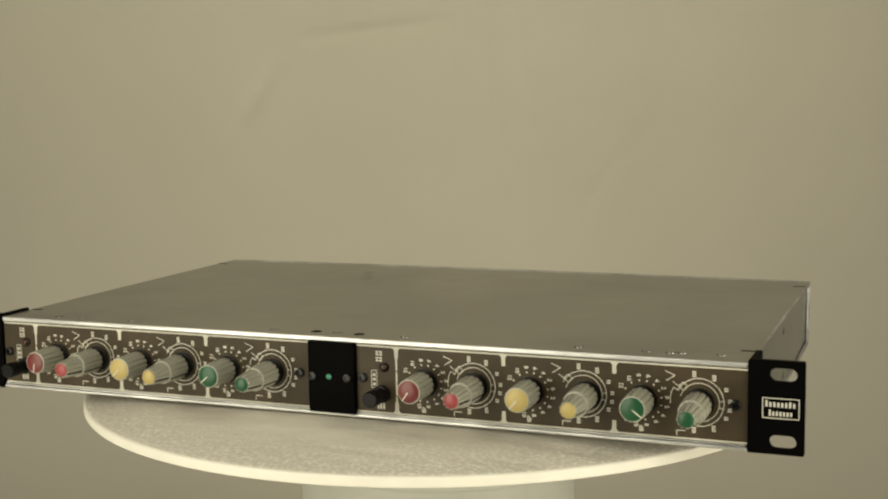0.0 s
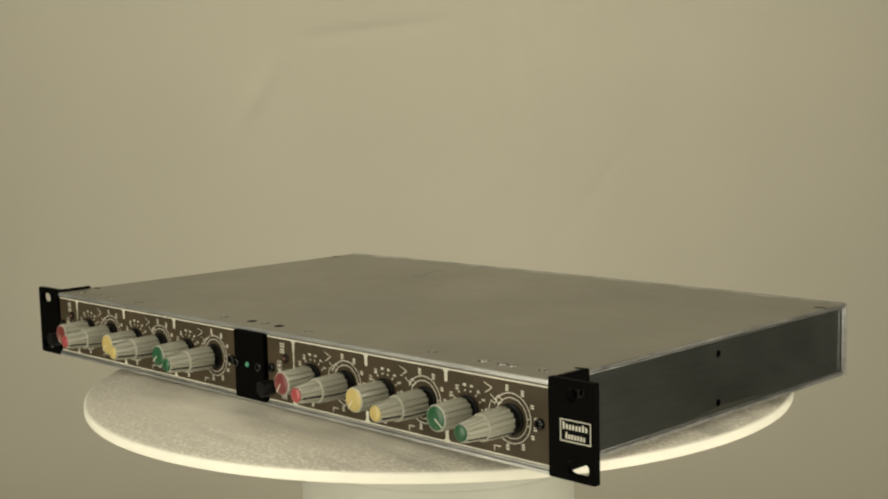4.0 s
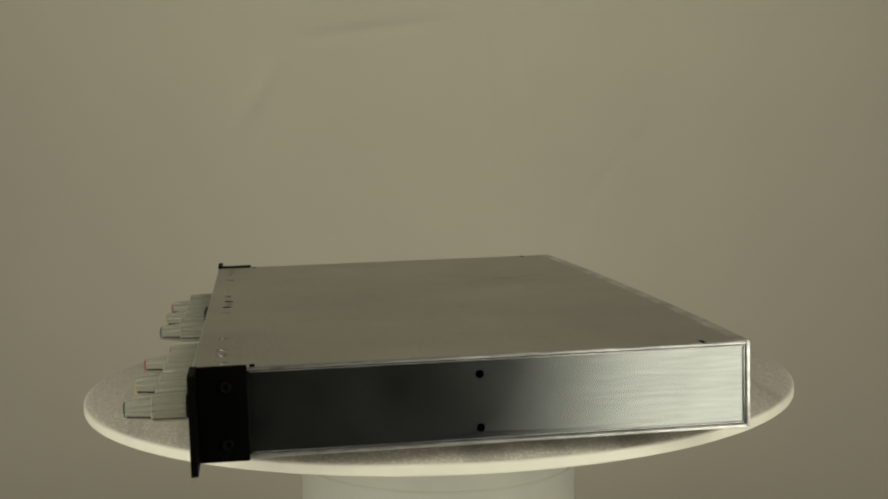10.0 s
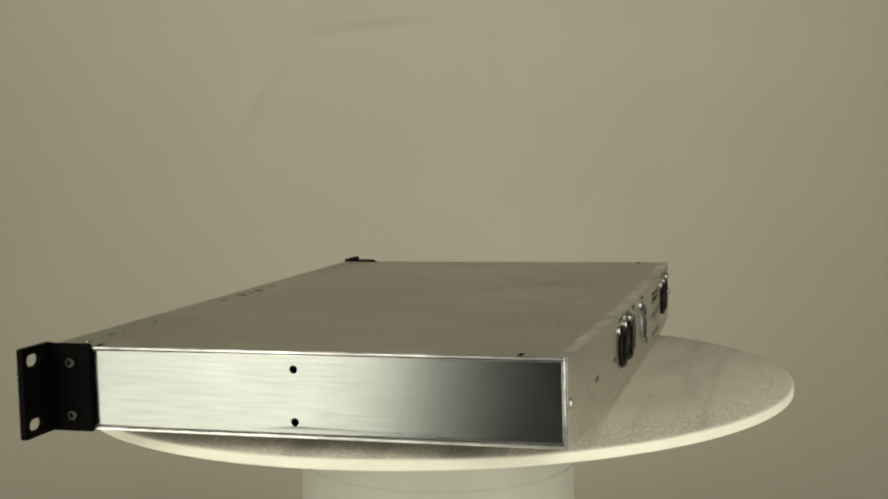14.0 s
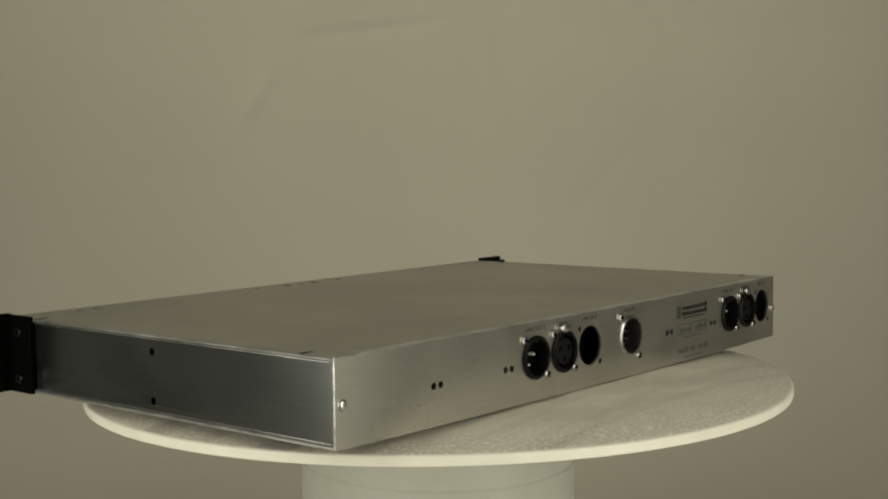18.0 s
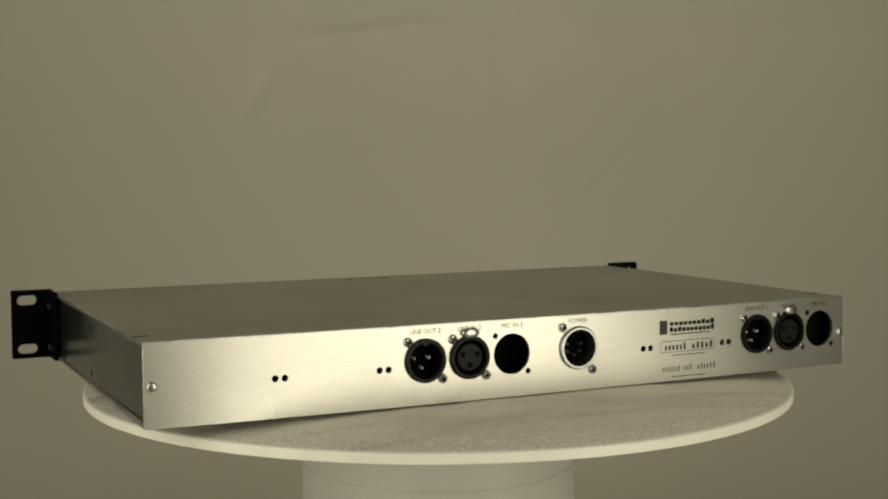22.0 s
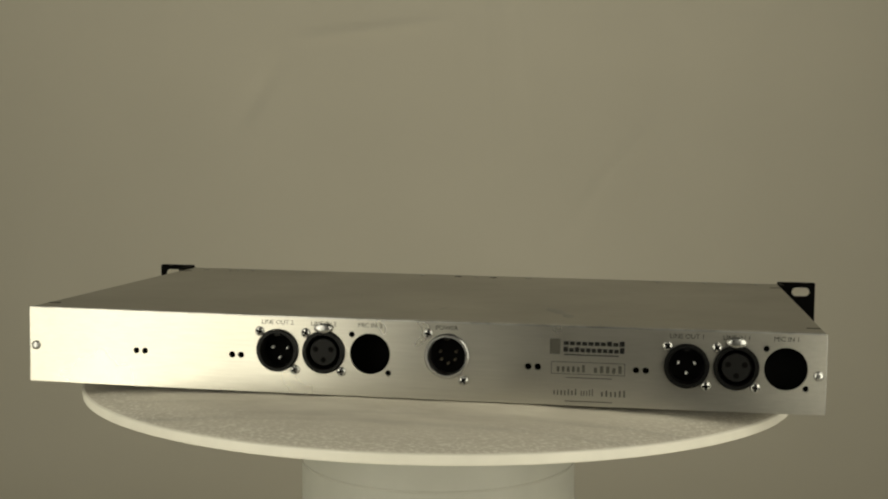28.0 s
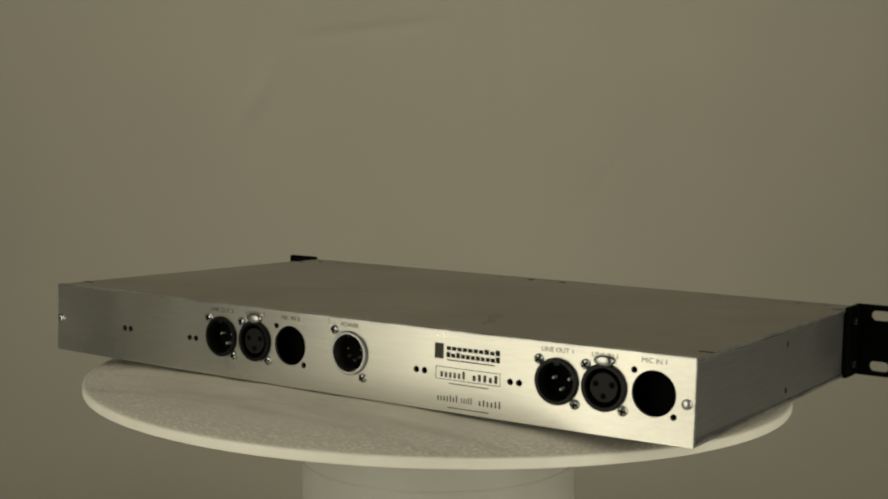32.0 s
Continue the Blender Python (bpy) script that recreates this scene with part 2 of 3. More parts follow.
def backdrop():
    """A seamless sheet: it hangs behind, bends in a wide curve and runs forward on the plinth under the pedestal."""
    bm = bmesh.new()
    wall_y, floor_z, bend = 950.0, -280.0, 520.0
    line = [(wall_y, 1350 - 45 * i) for i in range(20)] + [(wall_y, 455 - 7.0 * i) for i in range(31)]
    line += [(wall_y - bend + bend * math.cos(a), floor_z + bend - bend * math.sin(a)) for a in np.linspace(0.01, math.pi / 2, 80)]
    line += [(wall_y - bend - 45 * i, floor_z) for i in range(1, 21)]
    xs = np.concatenate([np.linspace(-1360, -640, 24), np.linspace(-630, 630, 211), np.linspace(640, 1360, 24)])
    grid = []
    for y, z in line:
        row = []
        for x in xs:
            d = 5 * noise.noise((x / 420, z / 300, 1.5)) + 2.2 * noise.noise((x / 130, z / 220, 4.0))
            d += 5.0 * crease(x, z, 318, 190, 165, 0, 10) + 2.2 * crease(x, z, 62, 325, 70, 60, 9)
            d += 5.0 * crease(x, z, -190, 260, 15, 286, 7) - 4.5 * crease(x, z, -217, 232, -273, 138, 9)
            d += 1.6 * crease(x, z, 100, 330, 130, 120, 8) - 1.8 * crease(x, z, 130, 120, 70, 40, 12)
            row.append(bm.verts.new((x, y - d if z > floor_z + 1 else y, z)))
        grid.append(row)
    for a, b in zip(grid, grid[1:]):
        for i in range(len(xs) - 1):
            bm.faces.new((a[i], a[i + 1], b[i + 1], b[i]))
    ob = part("backdrop", bm, PAPER, smooth=60)
    tagged(ob, "seamless warm grey paper sweep with faint creases", "backdrop", kind="structure")


# ---- the turntable ----
TILT = Matrix.Rotation(radians(1.60), 4, "X") @ Matrix.Rotation(radians(-0.463), 4, "Y")
DISC_R = 215.7


def disc_height(r):
    """The slab is flat in the middle and falls slightly to its rim."""
    k = max(0.0, (r - 120.0) / (DISC_R - 120.0))
    return -0.6 - 7.6 * k * k


def turntable():
    base = tagged(new("turntable"), "cream marble-look round turntable on a white glossy pedestal", "turntable")
    bm = bmesh.new()
    lathe(bm, [(84, -280), (86.4, -278), (86.2, -150), (85.8, -60), (85.6, -19), (84.8, -17.5)], 96)
    part("pedestal", bm, GLAZE, base, "white glossy enamel cylinder with a fine seam", 40)
    bead = [(85.2 + 0.9 * math.cos(a), -59.2 + 1.1 * math.sin(a)) for a in np.linspace(-math.pi / 2, math.pi / 2, 9)]
    part("trim_ring", lathe(bmesh.new(), bead, 96, cap_start=False, cap_end=False), GLOSS, base, "glossy white bead", 50)
    part("bearing", lathe(bmesh.new(), [(60, -17.6), (60, -14)], 48), STEEL, base, "", 40)
    disc = bmesh.new()
    seg, rings = 160, []
    radii = list(np.linspace(3, DISC_R - 1.2, 64))
    for r in radii:
        row = []
        for i in range(seg):
            a = 2 * math.pi * i / seg
            p = Vector((r * math.cos(a), r * math.sin(a), 0))
            edge = min(1, (DISC_R - 1.2 - r) / 12)
            lift = 0.7 * noise.noise(p / 38) + 0.35 * noise.noise(p / 13)
            row.append(disc.verts.new((p.x, p.y, disc_height(r) + min(0.35, lift) * edge)))
        rings.append(row)
    z = disc_height(DISC_R)
    for r, zz in ((DISC_R - 0.3, z - 0.3), (DISC_R, z - 0.8), (DISC_R, z - 4.9), (DISC_R - 0.3, z - 5.4), (DISC_R - 1.2, z - 5.6), (5, z - 5.6)):
        rings.append([disc.verts.new((r * math.cos(2 * math.pi * i / seg), r * math.sin(2 * math.pi * i / seg), zz)) for i in range(seg)])
    for n, (a, b) in enumerate(zip(rings, rings[1:])):
        for i in range(seg):
            f = disc.faces.new((a[i], a[(i + 1) % seg], b[(i + 1) % seg], b[i]))
            f.material_index = 0 if n < len(radii) - 1 else 1
    disc.faces.new(rings[0])
    disc.faces.new(rings[-1]).material_index = 1
    top = part("disc", disc, STONE, base, "cream marble-look slab with a pale glazed rim", 28)
    top.data.materials.append(RIM)
    return base, top


# ---- the rack unit ----
W, DEPTH, HIGH = 215.4, 263.8, 41.8      # half width, depth and height of the case
EAR = 241.3


def on_front(y):
    return lambda u, v, w: (u, y + w, v)


def on_rear(y):
    return lambda u, v, w: (u, y - w, v)


def screw_mesh(name, r, h, material, hexagon=False):
    """A domed head with a cross recess, or a socket head."""
    bm = bmesh.new()
    if hexagon:
        lathe(bm, [(r, 0), (r, h * 0.85), (r * 0.9, h), (r * 0.55, h)], 20, cap_end=False)
        lathe(bm, [(r * 0.55, h), (r * 0.5, h * 0.45)], 20, cap_start=False)
    else:
        lathe(bm, [(r, 0), (r * 0.97, h * 0.45), (r * 0.75, h * 0.85), (r * 0.35, h)], 20)
    ob = part(name, bm, material, None, "", 50)
    me = ob.data
    bpy.data.objects.remove(ob)
    return me


def cross_mesh(r, h):
    bm = bmesh.new()
    box(bm, -r * 0.72, r * 0.72, -r * 0.2, r * 0.2, h * 0.6, h * 1.06)
    box(bm, -r * 0.2, r * 0.2, -r * 0.72, r * 0.72, h * 0.6, h * 1.07)
    ob = part("recess", bm, DARK)
    me = ob.data
    bpy.data.objects.remove(ob)
    return me


def worn_edge(parent, x0, x1, y0, y1, z0, z1):
    """A folded sheet edge, slightly wavy along its length."""
    bm = bmesh.new()
    n, rows = 44, []
    for i in range(n + 1):
        y = y0 + (y1 - y0) * i / n
        d = 0.26 * noise.noise((y / 13, x0, z0)) + 0.12 * noise.noise((y / 4, z0, x0))
        a, b = x0, x1 + math.copysign(d, x1)
        e = 0.35 * (1 if x1 > 0 else -1)
        rows.append([bm.verts.new(p) for p in ((a, y, z0), (b - e, y, z0), (b, y, z0 + 0.35), (b, y, z1 - 0.5 + d), (b - 1.4 * e, y, z1), (a, y, z1))])
    for p, q in zip(rows, rows[1:]):
        for k in range(6):
            bm.faces.new((p[k], p[(k + 1) % 6], q[(k + 1) % 6], q[k]))
    bm.faces.new(rows[0]), bm.faces.new(rows[-1])
    part("folded_edge", bm, ALU_EDGE, parent, "bright worn folded edge", 35)


def bow(y):
    """How far the thin side sheet swells outward along its length, with slight waves."""
    k = (y - DEPTH / 2) / (DEPTH / 2)
    return 0.2 - 0.5 * k * k - 1.1 * k ** 4 + 0.16 * noise.noise((y / 34, 2.0, 0))


def case(unit):
    """The folded aluminium case."""
    # top cover, with holes for the row of screws
    spots = [(-200.7, 10.5), (-181.9, 10.5), (-165.2, 10.5), (-131.8, 11), (-39.9, 11.5), (-14.7, 12.5), (-2, 12.5), (10.9, 12), (37.5, 11.5), (131.2, 13), (165.2, 13), (176.9, 13), (182.5, 14), (201, 14.5)]
    empty = {5, 7}
    bm = bmesh.new()
    holes = [circle(x, y, 3.1 if i in empty else 2.7, 16) for i, (x, y) in enumerate(spots)]
    plate(bm, rounded(-W - 0.2, W + 0.2, 1.0, DEPTH - 3.6, 0.6, 3), holes, 1.0, lambda u, v, w: (u, v, HIGH - w))
    cover = part("top_cover", bm, ALU_TOP, unit, "dull grey aluminium sheet with faint scuffs")
    cone = bmesh.new()
    lathe(cone, [(2.9, -0.05), (2.0, -1.1)], 16, cap_start=False)
    well = part("countersink", cone, DARK, cover)
    well.matrix_basis = here(spots[0][0], spots[0][1], HIGH)
    head = screw_mesh("cover_screw", 2.1, 1.1, STEEL)
    for i, (x, y) in enumerate(spots):
        if i:
            shared("countersink", well.data, cover, here(x, y, HIGH - 0.02))
        if i not in empty:
            shared("cover_screw", head, cover, here(x + 0.2, y, HIGH - 0.5))
    for x, y in ((W - 3.5, 27.5), (-W + 3.5, 27.5), (W - 3.5, 240), (-W + 3.5, 240)):
        part("notch", box(bmesh.new(), x - 3.6, x + 3.6, y - 1.2, y + 1.2, HIGH - 0.5, HIGH + 0.08), DARK, cover)
    # scuffs near the rear
    scuff = brushed("worn_streak", 0.38, 0.42, (40, 10, 10), 0.1, 0.3)
    for x, y, a, ln, wd in ((-74, 202, 112, 14, 5.0), (-82, 222, 104, 10, 3.5), (110, 238, 5, 12, 0.6), (-10, 205, 75, 8, 0.5), (60, 150, 20, 14, 0.35)):
        rnd = random.Random(int(x + y))
        bm = bmesh.new()
        ring = [(ln * math.cos(b) * rnd.uniform(0.75, 1.1), wd * math.sin(b) * rnd.uniform(0.6, 1.15)) for b in np.linspace(0, 2 * math.pi, 26, endpoint=False)]
        plate(bm, ring, [], 0.04, lambda u, v, w: (u, v, -w))
        streak = part("scuff", bm, scuff, cover, "dull worn streak")
        streak.matrix_basis = here(x, y, HIGH + 0.03, Matrix.Rotation(radians(a), 4, "Z"))
    part("bottom_plate", box(bmesh.new(), -W + 1, W - 1, 1.0, DEPTH - 3.6, 0.02, 1.6), ALU_EDGE, unit)
    # sides, set in a little under the cover
    for s in (1, -1):
        bm = bmesh.new()
        spot = [circle(131.4, 32.9, 2.0, 20), circle(131.4, 7.7, 2.0, 20)]
        steps = list(np.linspace(3, DEPTH - 4.6, 49))
        plate(bm, [(y, 2.3) for y in steps] + [(y, HIGH - 2.0) for y in reversed(steps)], spot, 1.6, lambda u, v, w: (s * (W - w + bow(u)), u, v))
        side = part("side_panel", bm, ALU_SIDE if s > 0 else ALU_LEFT, unit, "darker, smoother brushed aluminium side with two small holes" if s > 0 else "lighter, rougher brushed aluminium side with two small holes", 30)
        for z0, z1 in ((HIGH - 2.45, HIGH - 2.02), (2.32, 2.7)):
            a, b = sorted((s * (W - 0.6), s * (W + 0.28)))
            part("panel_edge", box(bmesh.new(), a, b, 26, DEPTH - 4.8, z0, z1, 0.16, 2), ALU_EDGE, side, "bright worn panel edge", 60)
        for z0, z1 in ((HIGH - 2.0, HIGH - 1.55), (1.8, 2.3)):
            part("seam", box(bmesh.new(), s * (W - 1.6), s * (W - 0.6), 3, DEPTH - 3.6, z0, z1), DARK, side)
        part("seam", box(bmesh.new(), s * (W - 1.6), s * (W - 0.7), DEPTH - 3.9, DEPTH - 3.5, 1.5, HIGH - 1.5), DARK, side)
        worn_edge(side, s * (W - 0.9), s * (W + 0.6), 3, DEPTH - 3.6, HIGH - 1.55, HIGH - 0.02)
        worn_edge(side, s * (W - 0.9), s * (W + 0.55), 3, DEPTH - 3.6, 0.0, 1.8)
        part("rear_edge", box(bmesh.new(), s * (W - 0.9), s * (W + 0.05), DEPTH - 4.6, DEPTH - 3.9, 2.3, HIGH - 2.0, 0.3, 2), ALU_EDGE, side, "", 60)
    # front rails between the ears
    part("front_rail", box(bmesh.new(), -W, W, 0.3, 3.2, 39.1, HIGH - 0.1, 0.7, 2), RAIL, unit, "worn aluminium front edge")
    part("front_rail", box(bmesh.new(), -W, W, 0.5, 3.2, 1.75, 2.75, 0.3, 1), RAIL, unit, "worn aluminium front edge")
    part("front_lip", box(bmesh.new(), -W, W, -0.5, 3.0, -0.1, 1.5, 0.5, 2), RAIL, unit, "worn aluminium front lip")
    part("front_groove", box(bmesh.new(), -W + 1, W - 1, 1.2, 3.0, 1.3, 1.9), DARK, unit)
    part("inner_tray", box(bmesh.new(), -W + 4, W - 4, 6, DEPTH - 14, 3, HIGH - 3), DARK, unit)


def ears(unit):
    head = screw_mesh("ear_screw", 2.6, 2.4, BLACK_STEEL, True)
    for s in (1, -1):
        bm = bmesh.new()
        slots = [stadium(s * 231.6, z, 3.0, 3.2) for z in (37.0, 5.4)]
        plate(bm, rounded(min(s * 215.6, s * EAR), max(s * 215.6, s * EAR), -0.6, 43.6, 0.8, 3), slots, 3.0, on_front(0.0))
        box(bm, min(s * 215.6, s * 218.7), max(s * 215.6, s * 218.7), 2.9, 25.2, -0.4, 43.2, 0.5)
        ear = part("rack_ear", bm, BLACK, unit, "black angled rack ear with two slots")
        for z in (34.1, 7.9):
            shared("ear_screw", head, ear, here(s * 218.6, 15.6, z, Matrix.Rotation(radians(90 * s), 4, "Y")), "black socket screw")
        if s > 0:
            sign = part("badge", frame_bars(bmesh.new(), 222.2, 239.0, 16.4, 26.2, 0.45, -0.12), WHITE, ear, "white outlined badge with two rows of bars")
            blocks = bmesh.new()
            letter_bars(blocks, 223.6, 237.8, 21.9, 25.0, 8, -0.12, 0.1, 7, 0.6)
            letter_bars(blocks, 225.2, 236.4, 17.7, 20.6, 7, -0.12, 0.1, 8, 0.6)
            part("badge_print", blocks, WHITE, ear)


def frame_bars(bm, x0, x1, z0, z1, w, y, deep=0.13):
    a, b = min(y, y + deep), max(y, y + deep)
    box(bm, x0, x1, a, b, z0, z0 + w), box(bm, x0, x1, a, b, z1 - w, z1)
    box(bm, x0, x0 + w, a, b, z0 + w, z1 - w), box(bm, x1 - w, x1, a, b, z0 + w, z1 - w)
    return bm


def letter_bars(bm, x0, x1, z0, z1, count, y, deep, seed, fill=0.7):
    """A row of plain upright bars in place of writing."""
    rnd = random.Random(seed)
    step = (x1 - x0) / count
    for i in range(count):
        a = x0 + step * i
        low, top = (0.0, 1.0) if i == 0 else (0.0, rnd.choice((0.7, 0.7, 0.74, 0.7, 0.9)))
        box(bm, a, a + step * fill, min(y, y + deep), max(y, y + deep), z0 + low * (z1 - z0), z0 + top * (z1 - z0))
    return bm


PANEL_Y = 1.0            # face of the brown modules


def arc(bm, cx, cz, r, w, a0, a1, y, n=48):
    """A printed ring or part of one, raised a hair."""
    rows = []
    for i in range(n + 1):
        a = radians(a0 + (a1 - a0) * i / n)
        rows.append([bm.verts.new((cx + (r + d) * math.cos(a), y, cz + (r + d) * math.sin(a))) for d in (-w / 2, w / 2)])
    for a, b in zip(rows, rows[1:]):
        bm.faces.new((a[0], a[1], b[1], b[0]))


def stroke(bm, x0, z0, x1, z1, w, y):
    d = Vector((x1 - x0, 0, z1 - z0))
    n = Vector((-d.z, 0, d.x)).normalized() * (w / 2)
    p, q = Vector((x0, y, z0)), Vector((x1, y, z1))
    bm.faces.new([bm.verts.new(v) for v in (p - n, q - n, q + n, p + n)])


def print_text(bm, text, size, x, y, z, turn):
    """Adds thin lettering with the built-in font to a print's mesh, in millimetres; size is the height of capitals."""
    curve = bpy.data.curves.new("legend", "FONT")
    curve.body, curve.size, curve.align_x, curve.align_y, curve.resolution_u, curve.offset = text, size * 1.38, "CENTER", "CENTER", 2, 0.11
    tmp = bpy.data.objects.new("legend", curve)
    me = bpy.data.meshes.new_from_object(tmp)
    bpy.data.objects.remove(tmp)
    me.transform(at(x, y, z, turn))
    bm.from_mesh(me)
    bpy.data.meshes.remove(me)


def printing(unit_panel, off):
    """The white screen print of one module."""
    y = PANEL_Y - 0.06
    lines = bmesh.new()
    box(lines, 14.6 + off, 215.4 + off, y, PANEL_Y + 0.02, 37.9, 38.7)
    box(lines, 14.6 + off, 215.4 + off, y, PANEL_Y + 0.02, 2.9, 3.7)
    for i, x in enumerate((37.0, 95.4, 152.0)):
        if i == 0:
            for z0, z1 in ((3.7, 12.2), (13.0, 25.4), (26.2, 37.9)):
                box(lines, x - 0.45 + off, x + 0.45 + off, y, PANEL_Y + 0.02, z0, z1)
        for z, s in ((37.9, -1), (3.7, 1)):
            n = 5.6
            poly = [(x - 2.2, z), (x + 2.2, z), (x + 1.1, z + s * 1.2), (x + 0.95, z + s * n), (x - 0.95, z + s * n), (x - 1.1, z + s * 1.2)]
            lines.faces.new([lines.verts.new((a + off, y, b)) for a, b in poly])
    part("border_print", lines, WHITE, unit_panel, "white printed border with dividers")
    lying = Matrix.Rotation(radians(90), 4, "X") @ Matrix.Rotation(radians(-90), 4, "Z")
    for cx in (52.4, 109.0, 165.6):
        bm = bmesh.new()
        for k, a in enumerate((148, 122, 98, 76, 54, 32, 10, -12, -34, -56, -80, -104, -128)):
            dx, dz = math.cos(radians(a)), math.sin(radians(a))
            lathe(bm, [(0.5, 0), (0.5, 0.06)], 10, at(cx + off + 9.6 * dx, PANEL_Y - 0.0, 20.4 + 9.6 * dz, FORWARD))
            mark = abs(12 - 2 * k)
            print_text(bm, str(mark), 2.1, cx + off + 12.2 * dx, y, 20.4 + 12.2 * dz, lying)
        print_text(bm, "dB", 2.2, cx + off - 0.4, y, 6.5, lying)
        part("gain_scale_print", bm, WHITE, unit_panel)
    for cx in (79.5, 136.7, 193.1):
        bm = bmesh.new()
        arc(bm, cx + off, 21.2, 11.5, 0.45, -150, 152, y)
        arc(bm, cx + off, 21.2, 9.3, 0.4, -165, 165, y)
        for a in (100, 62, 30, 6, -12, -30, -62, -100):
            dx, dz = math.cos(radians(a)), math.sin(radians(a))
            if abs(a) < 20:
                stroke(bm, cx + off + 9.4 * dx, 21.2 + 9.4 * dz, cx + off + 11.4 * dx, 21.2 + 11.4 * dz, 0.45, y)
            for e in (-1.0, 0.0, 1.0) if abs(a) > 40 else (-0.5, 0.5):
                zz = 21.2 + 13.7 * dz + e * 1.05
                stroke(bm, cx + off + 14.4 * dx - 0.95, zz, cx + off + 14.4 * dx + 0.95, zz, 0.72, y)
        # switch symbol: a small square on the ring, its lead, an open angle and, on two bands, a travel arc
        c, s = cx + off - 7.7, 28.5
        corners = ((-2.1, 0.1), (-0.1, 2.1), (2.1, -0.1), (0.1, -2.1))
        for a, b in zip(corners, corners[1:] + corners[:1]):
            stroke(bm, c + a[0], s + a[1], c + b[0], s + b[1], 0.42, y)
        stroke(bm, c - 1.2, s - 1.0, c - 5.0, s + 2.0, 0.42, y)
        stroke(bm, c - 8.8, s + 6.9, c - 3.9, s + 5.0, 0.42, y), stroke(bm, c - 3.9, s + 5.0, c - 8.2, s + 2.2, 0.42, y)
        if cx != 136.7:
            arc(bm, cx + off, 21.2, 13.9, 0.42, 152, 186, y, 14)
            stroke(bm, cx + off - 12.2, 27.8, cx + off - 13.6, 25.0, 0.42, y), stroke(bm, cx + off - 12.2, 27.8, cx + off - 9.9, 26.2, 0.42, y)
        c = cx + off - 8.3
        stroke(bm, c - 2.4, 7.2, c - 2.4, 4.6, 0.45, y), stroke(bm, c - 2.4, 7.0, c + 1.6, 7.0, 0.45, y)
        part("frequency_scale_print", bm, WHITE, unit_panel)
    bm = bmesh.new()
    for z in (35.4, 34.0, 32.2, 30.8):
        box(bm, 25.4 + off, 26.9 + off, y, PANEL_Y + 0.02, z - 0.45, z + 0.45)
        box(bm, 27.5 + off, 28.9 + off, y, PANEL_Y + 0.02, z - 0.5, z + 0.5)
    for x in (26.4, 28.0, 29.6):
        box(bm, x - 0.5 + off, x + 0.5 + off, y, PANEL_Y + 0.02, 5.2, 8.4)
    frame_bars(bm, 22.6 + off, 26.0 + off, 16.2, 25.6, 0.35, y, 0.08)
    for z in (18.2, 20.8, 23.2):
        box(bm, 23.5 + off, 25.1 + off, y, PANEL_Y + 0.02, z - 0.7, z + 0.7)
    part("switch_print", bm, WHITE, unit_panel)


def knob(unit, x, z, cap, double, turn):
    """A fluted grey knob: single, or two stacked on one axis."""
    y = PANEL_Y
    if double:
        body = lathe(bmesh.new(), [(6.6, 4.6), (6.75, 5.2), (6.4, 19.6), (6.0, 20.2)], 56, at(0, 0, 0, FORWARD), 0.85)
    else:
        body = lathe(bmesh.new(), [(6.6, 3.4), (6.75, 4.0), (6.35, 19.6), (6.0, 20.2)], 56, at(0, 0, 0, FORWARD), 0.85)
    k = part("double_knob" if double else "knob", body, KNOB, unit, "fluted grey plastic knob with a coloured cap", 30)
    k.matrix_basis = here(x, y, z, Matrix.Rotation(radians(turn), 4, "Y"))
    part("collar", lathe(bmesh.new(), [(7.3, 0.0), (7.3, 0.9), (6.0, 1.3), (5.6, 5.0)], 40, FORWARD), BLACK_PLASTIC, k, "black collar", 40)
    mark = bmesh.new()
    if double:
        part("edge", lathe(bmesh.new(), [(6.15, 20.0), (6.15, 20.3), (5.5, 20.5)], 48, FORWARD), KNOB_EDGE, k, "pale rim", 40)
        part("upper_knob", lathe(bmesh.new(), [(5.65, 20.4), (5.55, 21.0), (4.45, 31.9), (4.0, 32.3)], 48, FORWARD, 0.75), KNOB, k, "", 30)
        part("cap", lathe(bmesh.new(), [(3.7, 32.2), (3.7, 32.7), (3.3, 33.1), (1.2, 33.4)], 36, FORWARD), cap, k, "coloured cap", 40)
        for y0, y1, r0, r1 in ((-19.8, -5.2, 6.45, 6.8), (-31.6, -20.7, 4.5, 5.6)):
            ends = [[mark.verts.new((a, y, r + b)) for a, b in ((-0.35, -0.5), (0.35, -0.5), (0.35, 0.05), (-0.35, 0.05))] for y, r in ((y0, r0), (y1, r1))]
            for i in range(4):
                mark.faces.new((ends[0][i], ends[0][(i + 1) % 4], ends[1][(i + 1) % 4], ends[1][i]))
            mark.faces.new(ends[0]), mark.faces.new(ends[1])
        part("pointer", mark, INK, k)
    else:
        part("edge", lathe(bmesh.new(), [(6.12, 19.9), (6.12, 20.3), (5.6, 20.5)], 48, FORWARD), KNOB_EDGE, k, "pale rim", 40)
        part("cap", lathe(bmesh.new(), [(5.62, 20.3), (5.62, 20.6), (5.2, 20.95), (1.8, 21.15)], 40, FORWARD), cap, k, "coloured cap", 40)
        box(mark, -0.28, 0.28, -21.3, -20.7, 0.2, 5.6)
        part("pointer", mark, WHITE, k, "white pointer line")


